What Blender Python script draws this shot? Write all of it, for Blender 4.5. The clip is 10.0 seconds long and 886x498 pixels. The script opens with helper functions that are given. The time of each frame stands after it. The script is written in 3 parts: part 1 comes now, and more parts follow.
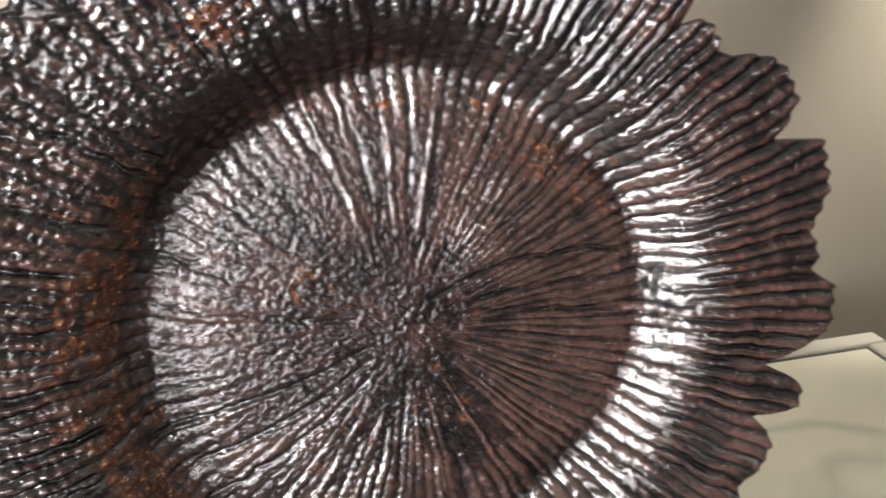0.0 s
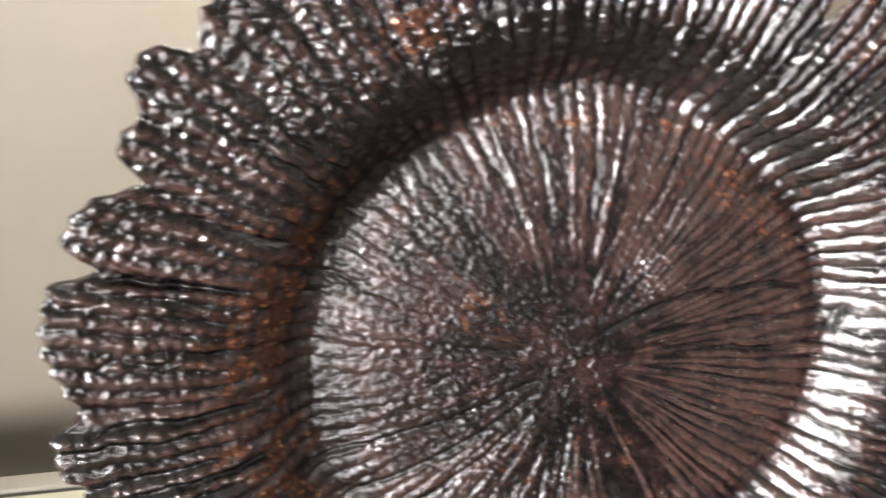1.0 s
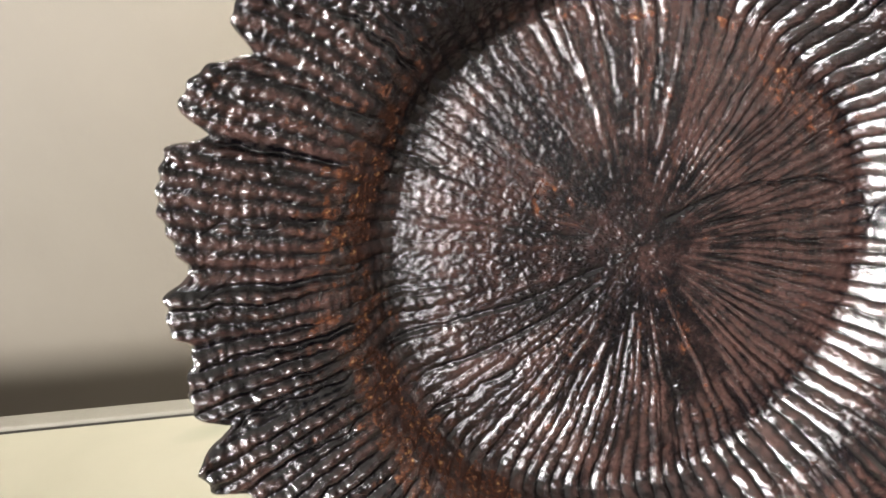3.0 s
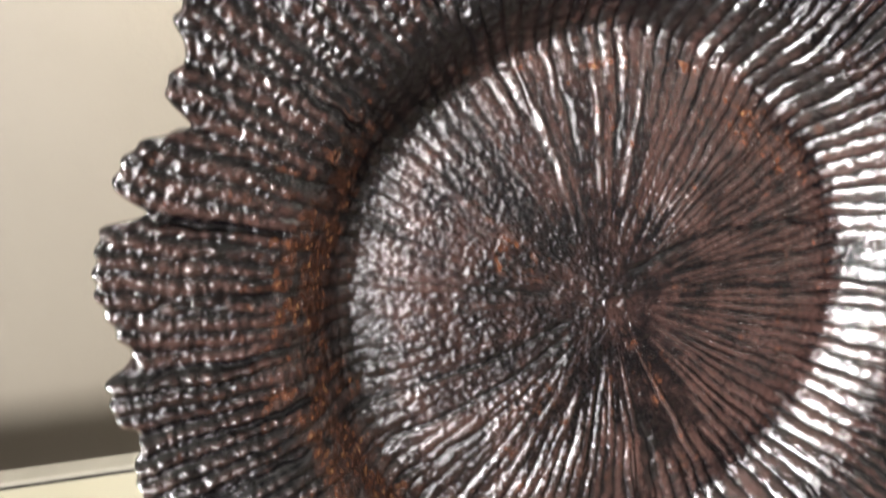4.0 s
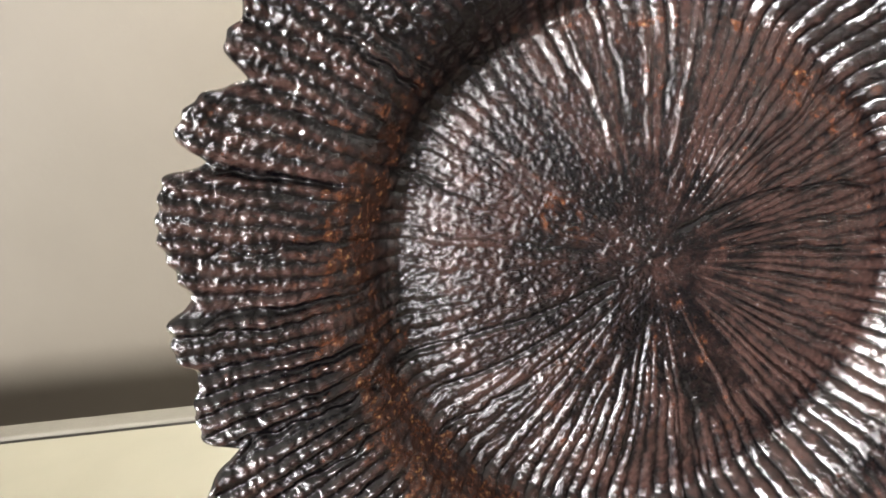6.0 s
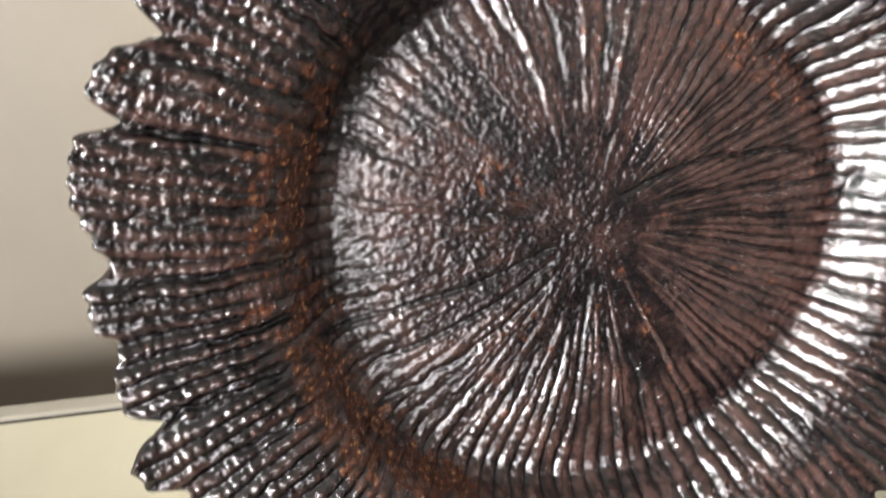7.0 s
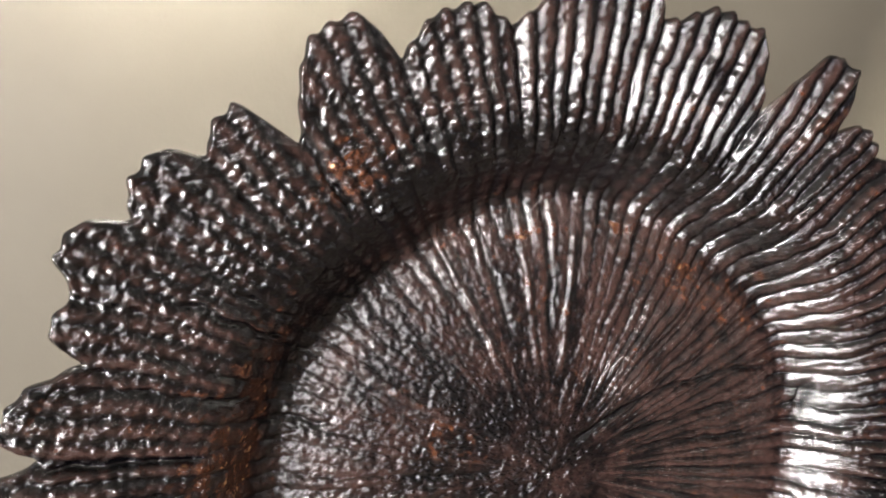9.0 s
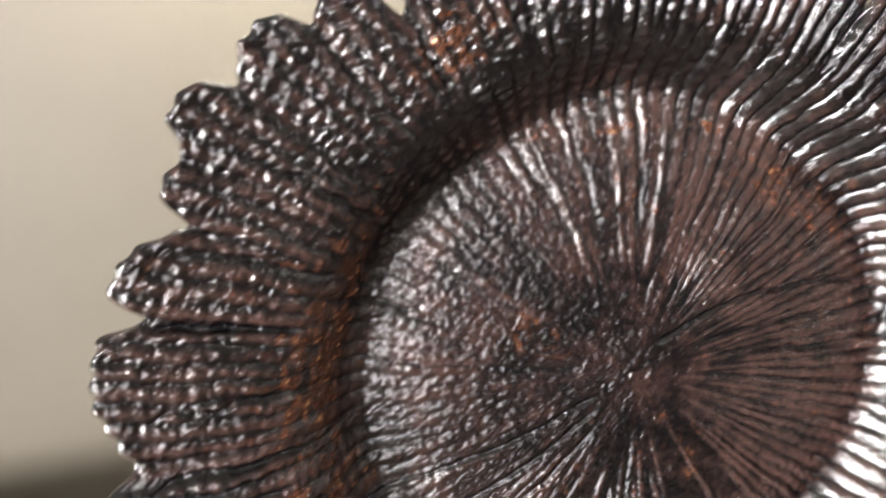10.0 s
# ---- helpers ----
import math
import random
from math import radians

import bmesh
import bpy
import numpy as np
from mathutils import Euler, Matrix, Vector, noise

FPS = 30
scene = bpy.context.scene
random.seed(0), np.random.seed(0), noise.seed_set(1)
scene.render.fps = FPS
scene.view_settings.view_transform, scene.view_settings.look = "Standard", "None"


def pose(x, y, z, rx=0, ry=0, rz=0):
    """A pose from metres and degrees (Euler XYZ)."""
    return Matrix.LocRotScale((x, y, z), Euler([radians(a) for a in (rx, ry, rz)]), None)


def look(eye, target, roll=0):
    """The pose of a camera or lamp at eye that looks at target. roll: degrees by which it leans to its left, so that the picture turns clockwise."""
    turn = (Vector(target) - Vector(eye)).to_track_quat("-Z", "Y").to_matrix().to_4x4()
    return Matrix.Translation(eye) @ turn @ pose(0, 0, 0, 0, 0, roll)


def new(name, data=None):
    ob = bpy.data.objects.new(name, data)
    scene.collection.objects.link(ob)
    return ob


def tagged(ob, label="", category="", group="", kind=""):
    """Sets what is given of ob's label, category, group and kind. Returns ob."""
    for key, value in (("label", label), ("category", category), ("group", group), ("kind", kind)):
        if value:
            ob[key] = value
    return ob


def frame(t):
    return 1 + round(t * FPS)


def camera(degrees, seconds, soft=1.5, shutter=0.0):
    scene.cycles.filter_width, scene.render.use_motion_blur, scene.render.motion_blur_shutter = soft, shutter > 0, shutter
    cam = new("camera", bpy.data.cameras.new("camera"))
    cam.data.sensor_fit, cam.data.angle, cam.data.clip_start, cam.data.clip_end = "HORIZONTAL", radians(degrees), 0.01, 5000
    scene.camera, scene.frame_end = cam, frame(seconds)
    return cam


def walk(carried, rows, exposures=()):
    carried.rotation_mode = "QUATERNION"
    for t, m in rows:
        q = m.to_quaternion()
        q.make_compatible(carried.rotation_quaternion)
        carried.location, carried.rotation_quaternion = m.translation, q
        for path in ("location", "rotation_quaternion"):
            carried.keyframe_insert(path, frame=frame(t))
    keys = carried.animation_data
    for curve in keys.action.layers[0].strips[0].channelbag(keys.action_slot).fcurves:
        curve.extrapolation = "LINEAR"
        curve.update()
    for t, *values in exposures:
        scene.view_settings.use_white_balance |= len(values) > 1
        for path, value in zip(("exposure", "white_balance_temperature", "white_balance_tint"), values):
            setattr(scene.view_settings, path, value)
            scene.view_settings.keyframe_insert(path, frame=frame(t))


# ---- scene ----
# ---- camera and its walk ----
cam = camera(57.4, 10.0, soft=1.55, shutter=0.5)
METRES, EYE, TILT, LEAN, TURN = 0.40, 1.0415, -20.99, 2.58, -11.79
ROWS = [
    (0.0, 0.0, 0.0, 0.0, -0.0, 0.0, 0.0),
    (0.5, -0.0514, 0.0439, 0.0064, 1.3, -0.18, -1.3),
    (0.7, -0.0637, 0.0564, 0.022, 1.5944, -0.606, -1.727),
    (1.0, -0.1311, 0.0492, 0.012, 2.35, 0.58, -2.74),
    (1.2, -0.1706, 0.023, 0.0089, 2.7508, 1.1035, -3.0195),
    (1.5, -0.2372, -0.0146, -0.0759, 3.92, 1.74, -2.87),
    (2.0, -0.2358, -0.0105, -0.1085, 3.56, 2.11, -2.87),
    (2.5, -0.2166, -0.0045, -0.1097, 2.53, 1.63, -2.7),
    (3.8, -0.1764, 0.0297, -0.0759, 1.1513, 1.2165, -0.9068),
    (4.0, -0.1744, 0.0325, -0.0503, 1.07, 1.58, -0.35),
    (4.2, -0.1708, 0.0355, -0.0268, 2.0188, 2.2026, 0.0898),
    (4.5, -0.1642, 0.0172, -0.0151, 4.06, 1.5, -0.5),
    (5.0, -0.167, 0.0046, -0.0604, 4.79, 0.55, -1.62),
    (5.2, -0.1587, 0.0065, -0.0593, 4.7594, 0.3285, -1.1841),
    (6.5, -0.1645, 0.0285, -0.0943, 5.27, -0.78, -1.42),
    (6.8, -0.135, 0.0397, -0.1048, 4.5877, -1.3886, -1.4771),
    (7.0, -0.1255, 0.0384, -0.0948, 3.67, -0.36, -0.84),
    (7.5, -0.1341, 0.0363, -0.026, 2.8, 1.49, 0.74),
    (7.8, -0.1397, 0.0331, 0.0302, 1.8862, 2.7626, 1.4927),
    (8.0, -0.1484, 0.0237, 0.0522, 1.48, 2.61, 1.93),
    (8.2, -0.1426, 0.0423, 0.0815, -0.1608, 2.4875, 2.7664),
    (8.5, -0.1105, 0.0332, 0.0948, -0.15, 3.18, 3.11),
    (9.0, -0.1322, 0.0659, 0.0869, -0.75, 3.22, 3.02),
    (9.5, -0.1401, 0.0778, 0.067, -0.18, 2.57, 2.63),
    (10.0, -0.1747, 0.0661, 0.019, 2.14, 1.53, 1.44),
]
EXPOSURES = [(0.0, 0.12), (1.0, 0.22), (2.0, 0.14), (4.0, 0.36), (5.0, 0.20), (6.5, 0.20), (7.5, 0.16), (8.5, -0.15), (9.5, -0.14), (10.0, 0.14)]
walk(cam, [(t, pose(0, 0, EYE, TILT, LEAN, TURN) @ pose(METRES * x, METRES * y, METRES * z, 90 + pitch, roll, yaw)) for t, x, y, z, yaw, pitch, roll in ROWS], EXPOSURES)

# ---- plan ----
TABLE_Z = 0.75
GROOVE_Y, GROOVE_X = 0.452, 0.396      # inner line of the table's edging, back and right
EDGE = 0.0165                           # width of the edging
TABLE_LEFT, TABLE_FRONT = -0.80, 0.21
WALL_Y = 0.575                         # face of the wall behind the table
WEST, EAST, SOUTH, CEILING = -2.60, 1.90, -2.60, 2.50
WIN_Y0, WIN_Y1, WIN_Z0, WIN_Z1 = -1.72, -1.10, 0.70, 1.42
WIN2_X0, WIN2_X1, WIN2_Z0, WIN2_Z1 = -1.45, -0.75, 0.50, 1.60   # the second window, in the wall behind the camera
ADDED_WIN_Y0, ADDED_WIN_Y1, ADDED_WIN_Z0, ADDED_WIN_Z1 = -0.95, -0.65, 1.35, 1.70      # the third, small and high, unseen and added to light the plate's left wall

# ---- world and lights ----
world = bpy.data.worlds.new("world")
scene.world = world
world.use_nodes = True
wn = world.node_tree.nodes
sky = wn.new("ShaderNodeTexSky")
sky.sky_type, sky.sun_disc = "NISHITA", False
sky.sun_elevation, sky.sun_rotation = radians(40), radians(200)
world.node_tree.links.new(sky.outputs[0], wn["Background"].inputs[0])
wn["Background"].inputs[1].default_value = 0.08


def area(name, m, sx, sy, watts, colour):
    d = bpy.data.lights.new(name, "AREA")
    d.shape, d.size, d.size_y, d.energy, d.color = "RECTANGLE", sx, sy, watts, colour
    ob = new(name, d)
    ob.matrix_world = m
    return ob


# daylight in the window's opening
area("window_daylight", look((WEST - 0.03, (WIN_Y0 + WIN_Y1) / 2, (WIN_Z0 + WIN_Z1) / 2), (0, (WIN_Y0 + WIN_Y1) / 2, (WIN_Z0 + WIN_Z1) / 2)),
     WIN_Y1 - WIN_Y0 - 0.1, WIN_Z1 - WIN_Z0 - 0.1, 265, (1.0, 0.965, 0.955))
area("window_daylight", look(((WIN2_X0 + WIN2_X1) / 2, SOUTH - 0.03, (WIN2_Z0 + WIN2_Z1) / 2), ((WIN2_X0 + WIN2_X1) / 2, 0, (WIN2_Z0 + WIN2_Z1) / 2)),
     WIN2_X1 - WIN2_X0 - 0.1, WIN2_Z1 - WIN2_Z0 - 0.1, 54, (1.0, 0.97, 0.985))
# fill light of the added third window, for the plate's left wall
area("window_daylight", look((EAST + 0.03, (ADDED_WIN_Y0 + ADDED_WIN_Y1) / 2, (ADDED_WIN_Z0 + ADDED_WIN_Z1) / 2), (0, (ADDED_WIN_Y0 + ADDED_WIN_Y1) / 2, (ADDED_WIN_Z0 + ADDED_WIN_Z1) / 2)),
     ADDED_WIN_Y1 - ADDED_WIN_Y0 - 0.1, ADDED_WIN_Z1 - ADDED_WIN_Z0 - 0.1, 3.6, (1.0, 0.93, 0.85))
# two added, unseen lamps that brighten the wall above the table: a wide one over the plate, a narrow one beside it
FILL_LAMPS = [Vector((-0.05, 0.510, 1.25)), Vector((0.56, 0.500, 1.27))]
area("wall_fill_light", look(FILL_LAMPS[0] - Vector((0, 0, 0.012)), FILL_LAMPS[0] + Vector((0, 0.75, -1))), 0.18, 0.05, 4.4, (1.0, 0.97, 0.90))
spot = bpy.data.lights.new("wall_fill_light", "SPOT")
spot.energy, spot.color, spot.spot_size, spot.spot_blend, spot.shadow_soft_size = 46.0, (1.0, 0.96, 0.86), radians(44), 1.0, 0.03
new("wall_fill_light", spot).matrix_world = look(FILL_LAMPS[1] - Vector((0, 0, 0.02)), (0.49, 0.575, 0.84))


# ---- materials ----
def material(name):
    m = bpy.data.materials.new(name)
    m.use_nodes = True
    t = m.node_tree
    return m, t.nodes, t.links, t.nodes["Principled BSDF"]


def noise_node(nodes, links, scale, detail=4.0, rough=0.55, coords=None):
    n = nodes.new("ShaderNodeTexNoise")
    n.inputs["Scale"].default_value, n.inputs["Detail"].default_value, n.inputs["Roughness"].default_value = scale, detail, rough
    if coords is not None:
        links.new(coords, n.inputs["Vector"])
    return n


def ramp(nodes, links, source, stops):
    r = nodes.new("ShaderNodeValToRGB")
    el = r.color_ramp.elements
    el[0].position, el[0].color = stops[0][0], (*stops[0][1], 1)
    el[1].position, el[1].color = stops[-1][0], (*stops[-1][1], 1)
    for p, c in stops[1:-1]:
        el.new(p).color = (*c, 1)
    links.new(source, r.inputs[0])
    return r


def plain(name, stops, scale, rough, bump=0.0, bump_scale=60.0, metallic=0.0):
    """A surface with colour variation at two scales and a fine relief."""
    m, nodes, links, bsdf = material(name)
    co = nodes.new("ShaderNodeTexCoord").outputs["Object"]
    big = noise_node(nodes, links, scale, 5, 0.6, co)
    col = ramp(nodes, links, big.outputs[0], stops)
    links.new(col.outputs[0], bsdf.inputs["Base Color"])
    bsdf.inputs["Roughness"].default_value, bsdf.inputs["Metallic"].default_value = rough, metallic
    if bump:
        fine = noise_node(nodes, links, bump_scale, 6, 0.6, co)
        b = nodes.new("ShaderNodeBump")
        b.inputs["Strength"].default_value, b.inputs["Distance"].default_value = bump, 0.002
        links.new(fine.outputs[0], b.inputs["Height"])
        links.new(b.outputs[0], bsdf.inputs["Normal"])
    return m


WALL = plain("wall_paint", [(0.3, (0.147, 0.129, 0.098)), (0.7, (0.172, 0.152, 0.117))], 4.0, 0.55, 0.15, 90)
# unseen walls, ceiling and floor are kept dark to dim the plate's reflections
DARKWALL = plain("dark_unseen_wall", [(0.3, (0.036, 0.030, 0.027)), (0.7, (0.050, 0.042, 0.038))], 3.0, 0.6, 0.15, 90)
CEIL = plain("ceiling_paint", [(0.3, (0.12, 0.115, 0.105)), (0.7, (0.15, 0.142, 0.13))], 2.0, 0.8, 0.1, 80)
FLOOR = plain("floor_wood", [(0.3, (0.050, 0.035, 0.026)), (0.7, (0.080, 0.057, 0.042))], 6.0, 0.4, 0.1, 40)
TRIM = plain("white_trim", [(0.3, (0.74, 0.73, 0.70)), (0.7, (0.80, 0.79, 0.76))], 8.0, 0.4, 0.05, 60)
EDGING = plain("edging", [(0.3, (0.22, 0.205, 0.17)), (0.7, (0.27, 0.25, 0.21))], 30.0, 0.45, 0.2, 400)
DARK = plain("groove_dark", [(0.3, (0.02, 0.018, 0.014)), (0.7, (0.04, 0.035, 0.03))], 40.0, 0.7, 0.1, 200)
LEG = plain("leg_wood", [(0.3, (0.20, 0.14, 0.09)), (0.7, (0.30, 0.21, 0.13))], 12.0, 0.45, 0.1, 80)


def table_material():
    m, nodes, links, bsdf = material("tabletop_laminate")
    co = nodes.new("ShaderNodeTexCoord").outputs["Object"]
    warp = noise_node(nodes, links, 4.0, 3, 0.5, co)
    mixv = nodes.new("ShaderNodeMix")
    mixv.data_type = "VECTOR"
    mixv.inputs[0].default_value = 0.25
    links.new(co, mixv.inputs[4])
    links.new(warp.outputs[1], mixv.inputs[5])
    cloud = noise_node(nodes, links, 5.0, 5, 0.6, mixv.outputs[1])
    vein = noise_node(nodes, links, 3.2, 2, 0.5, mixv.outputs[1])
    near = nodes.new("ShaderNodeMath")
    near.operation = "SUBTRACT"
    near.inputs[1].default_value = 0.5
    links.new(vein.outputs[0], near.inputs[0])
    ab = nodes.new("ShaderNodeMath")
    ab.operation = "ABSOLUTE"
    links.new(near.outputs[0], ab.inputs[0])
    base = ramp(nodes, links, cloud.outputs[0], [(0.3, (0.41, 0.386, 0.295)), (0.7, (0.48, 0.455, 0.355))])
    line = ramp(nodes, links, ab.outputs[0], [(0.0, (0.70, 0.74, 0.72)), (0.02, (1, 1, 1))])
    mul = nodes.new("ShaderNodeMix")
    mul.data_type, mul.blend_type = "RGBA", "MULTIPLY"
    mul.inputs[0].default_value = 1.0
    links.new(base.outputs[0], mul.inputs[6])
    links.new(line.outputs[0], mul.inputs[7])
    links.new(mul.outputs[2], bsdf.inputs["Base Color"])
    bsdf.inputs["Roughness"].default_value = 0.32
    return m


def glass_pane():
    m, nodes, links, bsdf = material("window_glass")
    bsdf.inputs["Base Color"].default_value = (0.95, 0.97, 0.96, 1)
    bsdf.inputs["Roughness"].default_value = 0.02
    bsdf.inputs["Transmission Weight"].default_value = 1.0
    return m


def plate_material():
    """Dark lustred glass, with worn amber and rust-coloured patches where the patina is thin; shade of the grooves is
    painted into its colour.
    """
    m, nodes, links, bsdf = material("patinated_glass")
    co = nodes.new("ShaderNodeTexCoord").outputs["Object"]
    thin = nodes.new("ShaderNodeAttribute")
    thin.attribute_name = "thin_patina_shade"
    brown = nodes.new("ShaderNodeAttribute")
    brown.attribute_name = "brown_patina_shade"
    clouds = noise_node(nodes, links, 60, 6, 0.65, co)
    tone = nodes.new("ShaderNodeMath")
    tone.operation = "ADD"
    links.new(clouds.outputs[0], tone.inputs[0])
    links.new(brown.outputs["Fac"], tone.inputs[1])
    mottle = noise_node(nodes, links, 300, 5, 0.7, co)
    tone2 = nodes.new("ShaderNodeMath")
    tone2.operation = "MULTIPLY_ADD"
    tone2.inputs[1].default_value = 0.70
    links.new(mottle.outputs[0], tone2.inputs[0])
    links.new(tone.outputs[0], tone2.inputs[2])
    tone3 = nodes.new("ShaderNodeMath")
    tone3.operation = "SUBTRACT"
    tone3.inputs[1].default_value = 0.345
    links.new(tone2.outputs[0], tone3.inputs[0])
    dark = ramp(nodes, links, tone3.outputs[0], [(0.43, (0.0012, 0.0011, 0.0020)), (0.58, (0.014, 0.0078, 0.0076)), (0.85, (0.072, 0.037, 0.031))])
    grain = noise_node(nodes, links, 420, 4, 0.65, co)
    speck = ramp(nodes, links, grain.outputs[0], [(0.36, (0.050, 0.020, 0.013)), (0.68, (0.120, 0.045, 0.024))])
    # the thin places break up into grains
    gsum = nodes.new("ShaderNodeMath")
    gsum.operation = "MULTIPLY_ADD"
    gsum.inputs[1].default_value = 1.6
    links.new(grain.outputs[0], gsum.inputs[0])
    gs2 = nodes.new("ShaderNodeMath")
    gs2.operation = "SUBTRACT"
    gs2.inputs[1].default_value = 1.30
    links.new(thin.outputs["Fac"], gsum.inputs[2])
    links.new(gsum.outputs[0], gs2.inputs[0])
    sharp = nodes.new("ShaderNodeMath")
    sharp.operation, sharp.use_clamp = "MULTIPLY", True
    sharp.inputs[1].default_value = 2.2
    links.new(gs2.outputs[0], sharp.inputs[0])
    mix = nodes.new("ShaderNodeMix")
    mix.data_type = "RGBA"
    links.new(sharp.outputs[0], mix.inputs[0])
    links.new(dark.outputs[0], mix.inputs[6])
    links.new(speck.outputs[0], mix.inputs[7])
    rough = ramp(nodes, links, grain.outputs[0], [(0.36, (0.06, 0.06, 0.06)), (0.62, (0.15, 0.15, 0.15))])
    # the well is rubbed to a satin finish
    rubbed = nodes.new("ShaderNodeAttribute")
    rubbed.attribute_name = "rubbed"
    satin = nodes.new("ShaderNodeMath")
    satin.operation = "MULTIPLY_ADD"
    satin.inputs[1].default_value = 0.08
    links.new(rubbed.outputs["Fac"], satin.inputs[0])
    links.new(rough.outputs[0], satin.inputs[2])
    links.new(satin.outputs[0], bsdf.inputs["Roughness"])
    # bare amber places have a metallic gleam; their brightest gold grains are painted glints
    gleam = ramp(nodes, links, thin.outputs["Fac"], [(0.84, (0, 0, 0)), (0.98, (0.35, 0.35, 0.35))])
    bare = ramp(nodes, links, thin.outputs["Fac"], [(0.80, (0, 0, 0)), (0.98, (0.8, 0.8, 0.8))])
    links.new(gleam.outputs[0], bsdf.inputs["Metallic"])
    amber = nodes.new("ShaderNodeMix")
    amber.data_type = "RGBA"
    amber_glints = ramp(nodes, links, grain.outputs[0], [(0.38, (0.080, 0.031, 0.017)), (0.60, (0.165, 0.060, 0.030)), (0.62, (0.24, 0.10, 0.045)), (0.66, (0.90, 0.52, 0.22))])
    links.new(amber_glints.outputs[0], amber.inputs[7])
    links.new(bare.outputs[0], amber.inputs[0])
    links.new(mix.outputs[2], amber.inputs[6])
    links.new(amber.outputs[2], bsdf.inputs["Base Color"])
    bsdf.inputs["IOR"].default_value, bsdf.inputs["Specular IOR Level"].default_value = 1.75, 0.85
    fine = noise_node(nodes, links, 620, 6, 0.72, co)
    finest = noise_node(nodes, links, 1700, 4, 0.6, co)
    both = nodes.new("ShaderNodeMath")
    both.operation = "MULTIPLY_ADD"
    both.inputs[1].default_value = 0.30
    links.new(finest.outputs[0], both.inputs[0])
    links.new(fine.outputs[0], both.inputs[2])
    b = nodes.new("ShaderNodeBump")
    b.inputs["Strength"].default_value, b.inputs["Distance"].default_value = 0.62, 0.00034
    links.new(both.outputs[0], b.inputs["Height"])
    links.new(b.outputs[0], bsdf.inputs["Normal"])
    return m


TABLETOP, PANE, PLATE = table_material(), glass_pane(), plate_material()


# ---- mesh helpers ----
def box(bm, lo, hi, bevel=0.0):
    made = bmesh.ops.create_cube(bm, size=1.0)["verts"]
    for v in made:
        v.co = Vector([(l + h) / 2 + c * (h - l) for l, h, c in zip(lo, hi, v.co)])
    if bevel:
        edges = list({e for v in made for e in v.link_edges})
        bmesh.ops.bevel(bm, geom=edges, offset=bevel, segments=3, affect="EDGES", profile=0.5)
    return bm


def part(name, bm, mat, parent=None, label=""):
    me = bpy.data.meshes.new(name)
    bm.to_mesh(me)
    bm.free()
    me.materials.append(mat)
    ob = new(name, me)
    if parent is not None:
        ob.parent = parent
    return tagged(ob, label) if label else ob


def slab(name, lo, hi, mat, parent=None, bevel=0.0, label=""):
    return part(name, box(bmesh.new(), lo, hi, bevel), mat, parent, label)


# ---- structure ----
T = 0.15
tagged(slab("floor", (WEST - T, SOUTH - T, -0.1), (EAST + T, WALL_Y + T, 0), FLOOR), "unseen brown wooden floor of the room, kept dark to dim reflections", "floor", kind="structure")
tagged(slab("ceiling", (WEST - T, SOUTH - T, CEILING), (EAST + T, WALL_Y + T, CEILING + 0.1), CEIL), "unseen beige ceiling of the room, kept dark to dim reflections", "ceiling", kind="structure")
tagged(slab("wall_north", (WEST - T, WALL_Y, 0), (EAST + T, WALL_Y + T, CEILING), WALL), "cream painted plaster wall behind the table", "wall", kind="structure")
# the other three walls are out of view, added to close the room
bm = bmesh.new()
box(bm, (WEST - T, SOUTH - T, 0), (WIN2_X0, SOUTH, CEILING))
box(bm, (WIN2_X1, SOUTH - T, 0), (EAST + T, SOUTH, CEILING))
box(bm, (WIN2_X0, SOUTH - T, 0), (WIN2_X1, SOUTH, WIN2_Z0))
box(bm, (WIN2_X0, SOUTH - T, WIN2_Z1), (WIN2_X1, SOUTH, CEILING))
tagged(part("wall_south", bm, DARKWALL), "unseen plaster wall with a window opening, kept dark brown to dim reflections", "wall", kind="structure")
bm = bmesh.new()
box(bm, (EAST, SOUTH, 0), (EAST + T, ADDED_WIN_Y0, CEILING))
box(bm, (EAST, ADDED_WIN_Y1, 0), (EAST + T, WALL_Y, CEILING))
box(bm, (EAST, ADDED_WIN_Y0, 0), (EAST + T, ADDED_WIN_Y1, ADDED_WIN_Z0))
box(bm, (EAST, ADDED_WIN_Y0, ADDED_WIN_Z1), (EAST + T, ADDED_WIN_Y1, CEILING))
tagged(part("wall_east", bm, DARKWALL), "unseen plaster wall with a small added window opening, kept dark brown to dim reflections", "wall", kind="structure")
bm = bmesh.new()
box(bm, (WEST - T, SOUTH, 0), (WEST, WIN_Y0, CEILING))
box(bm, (WEST - T, WIN_Y1, 0), (WEST, WALL_Y, CEILING))
box(bm, (WEST - T, WIN_Y0, 0), (WEST, WIN_Y1, WIN_Z0))
box(bm, (WEST - T, WIN_Y0, WIN_Z1), (WEST, WIN_Y1, CEILING))
tagged(part("wall_west", bm, DARKWALL), "unseen plaster wall with a window opening, kept dark brown to dim reflections", "wall", kind="structure")


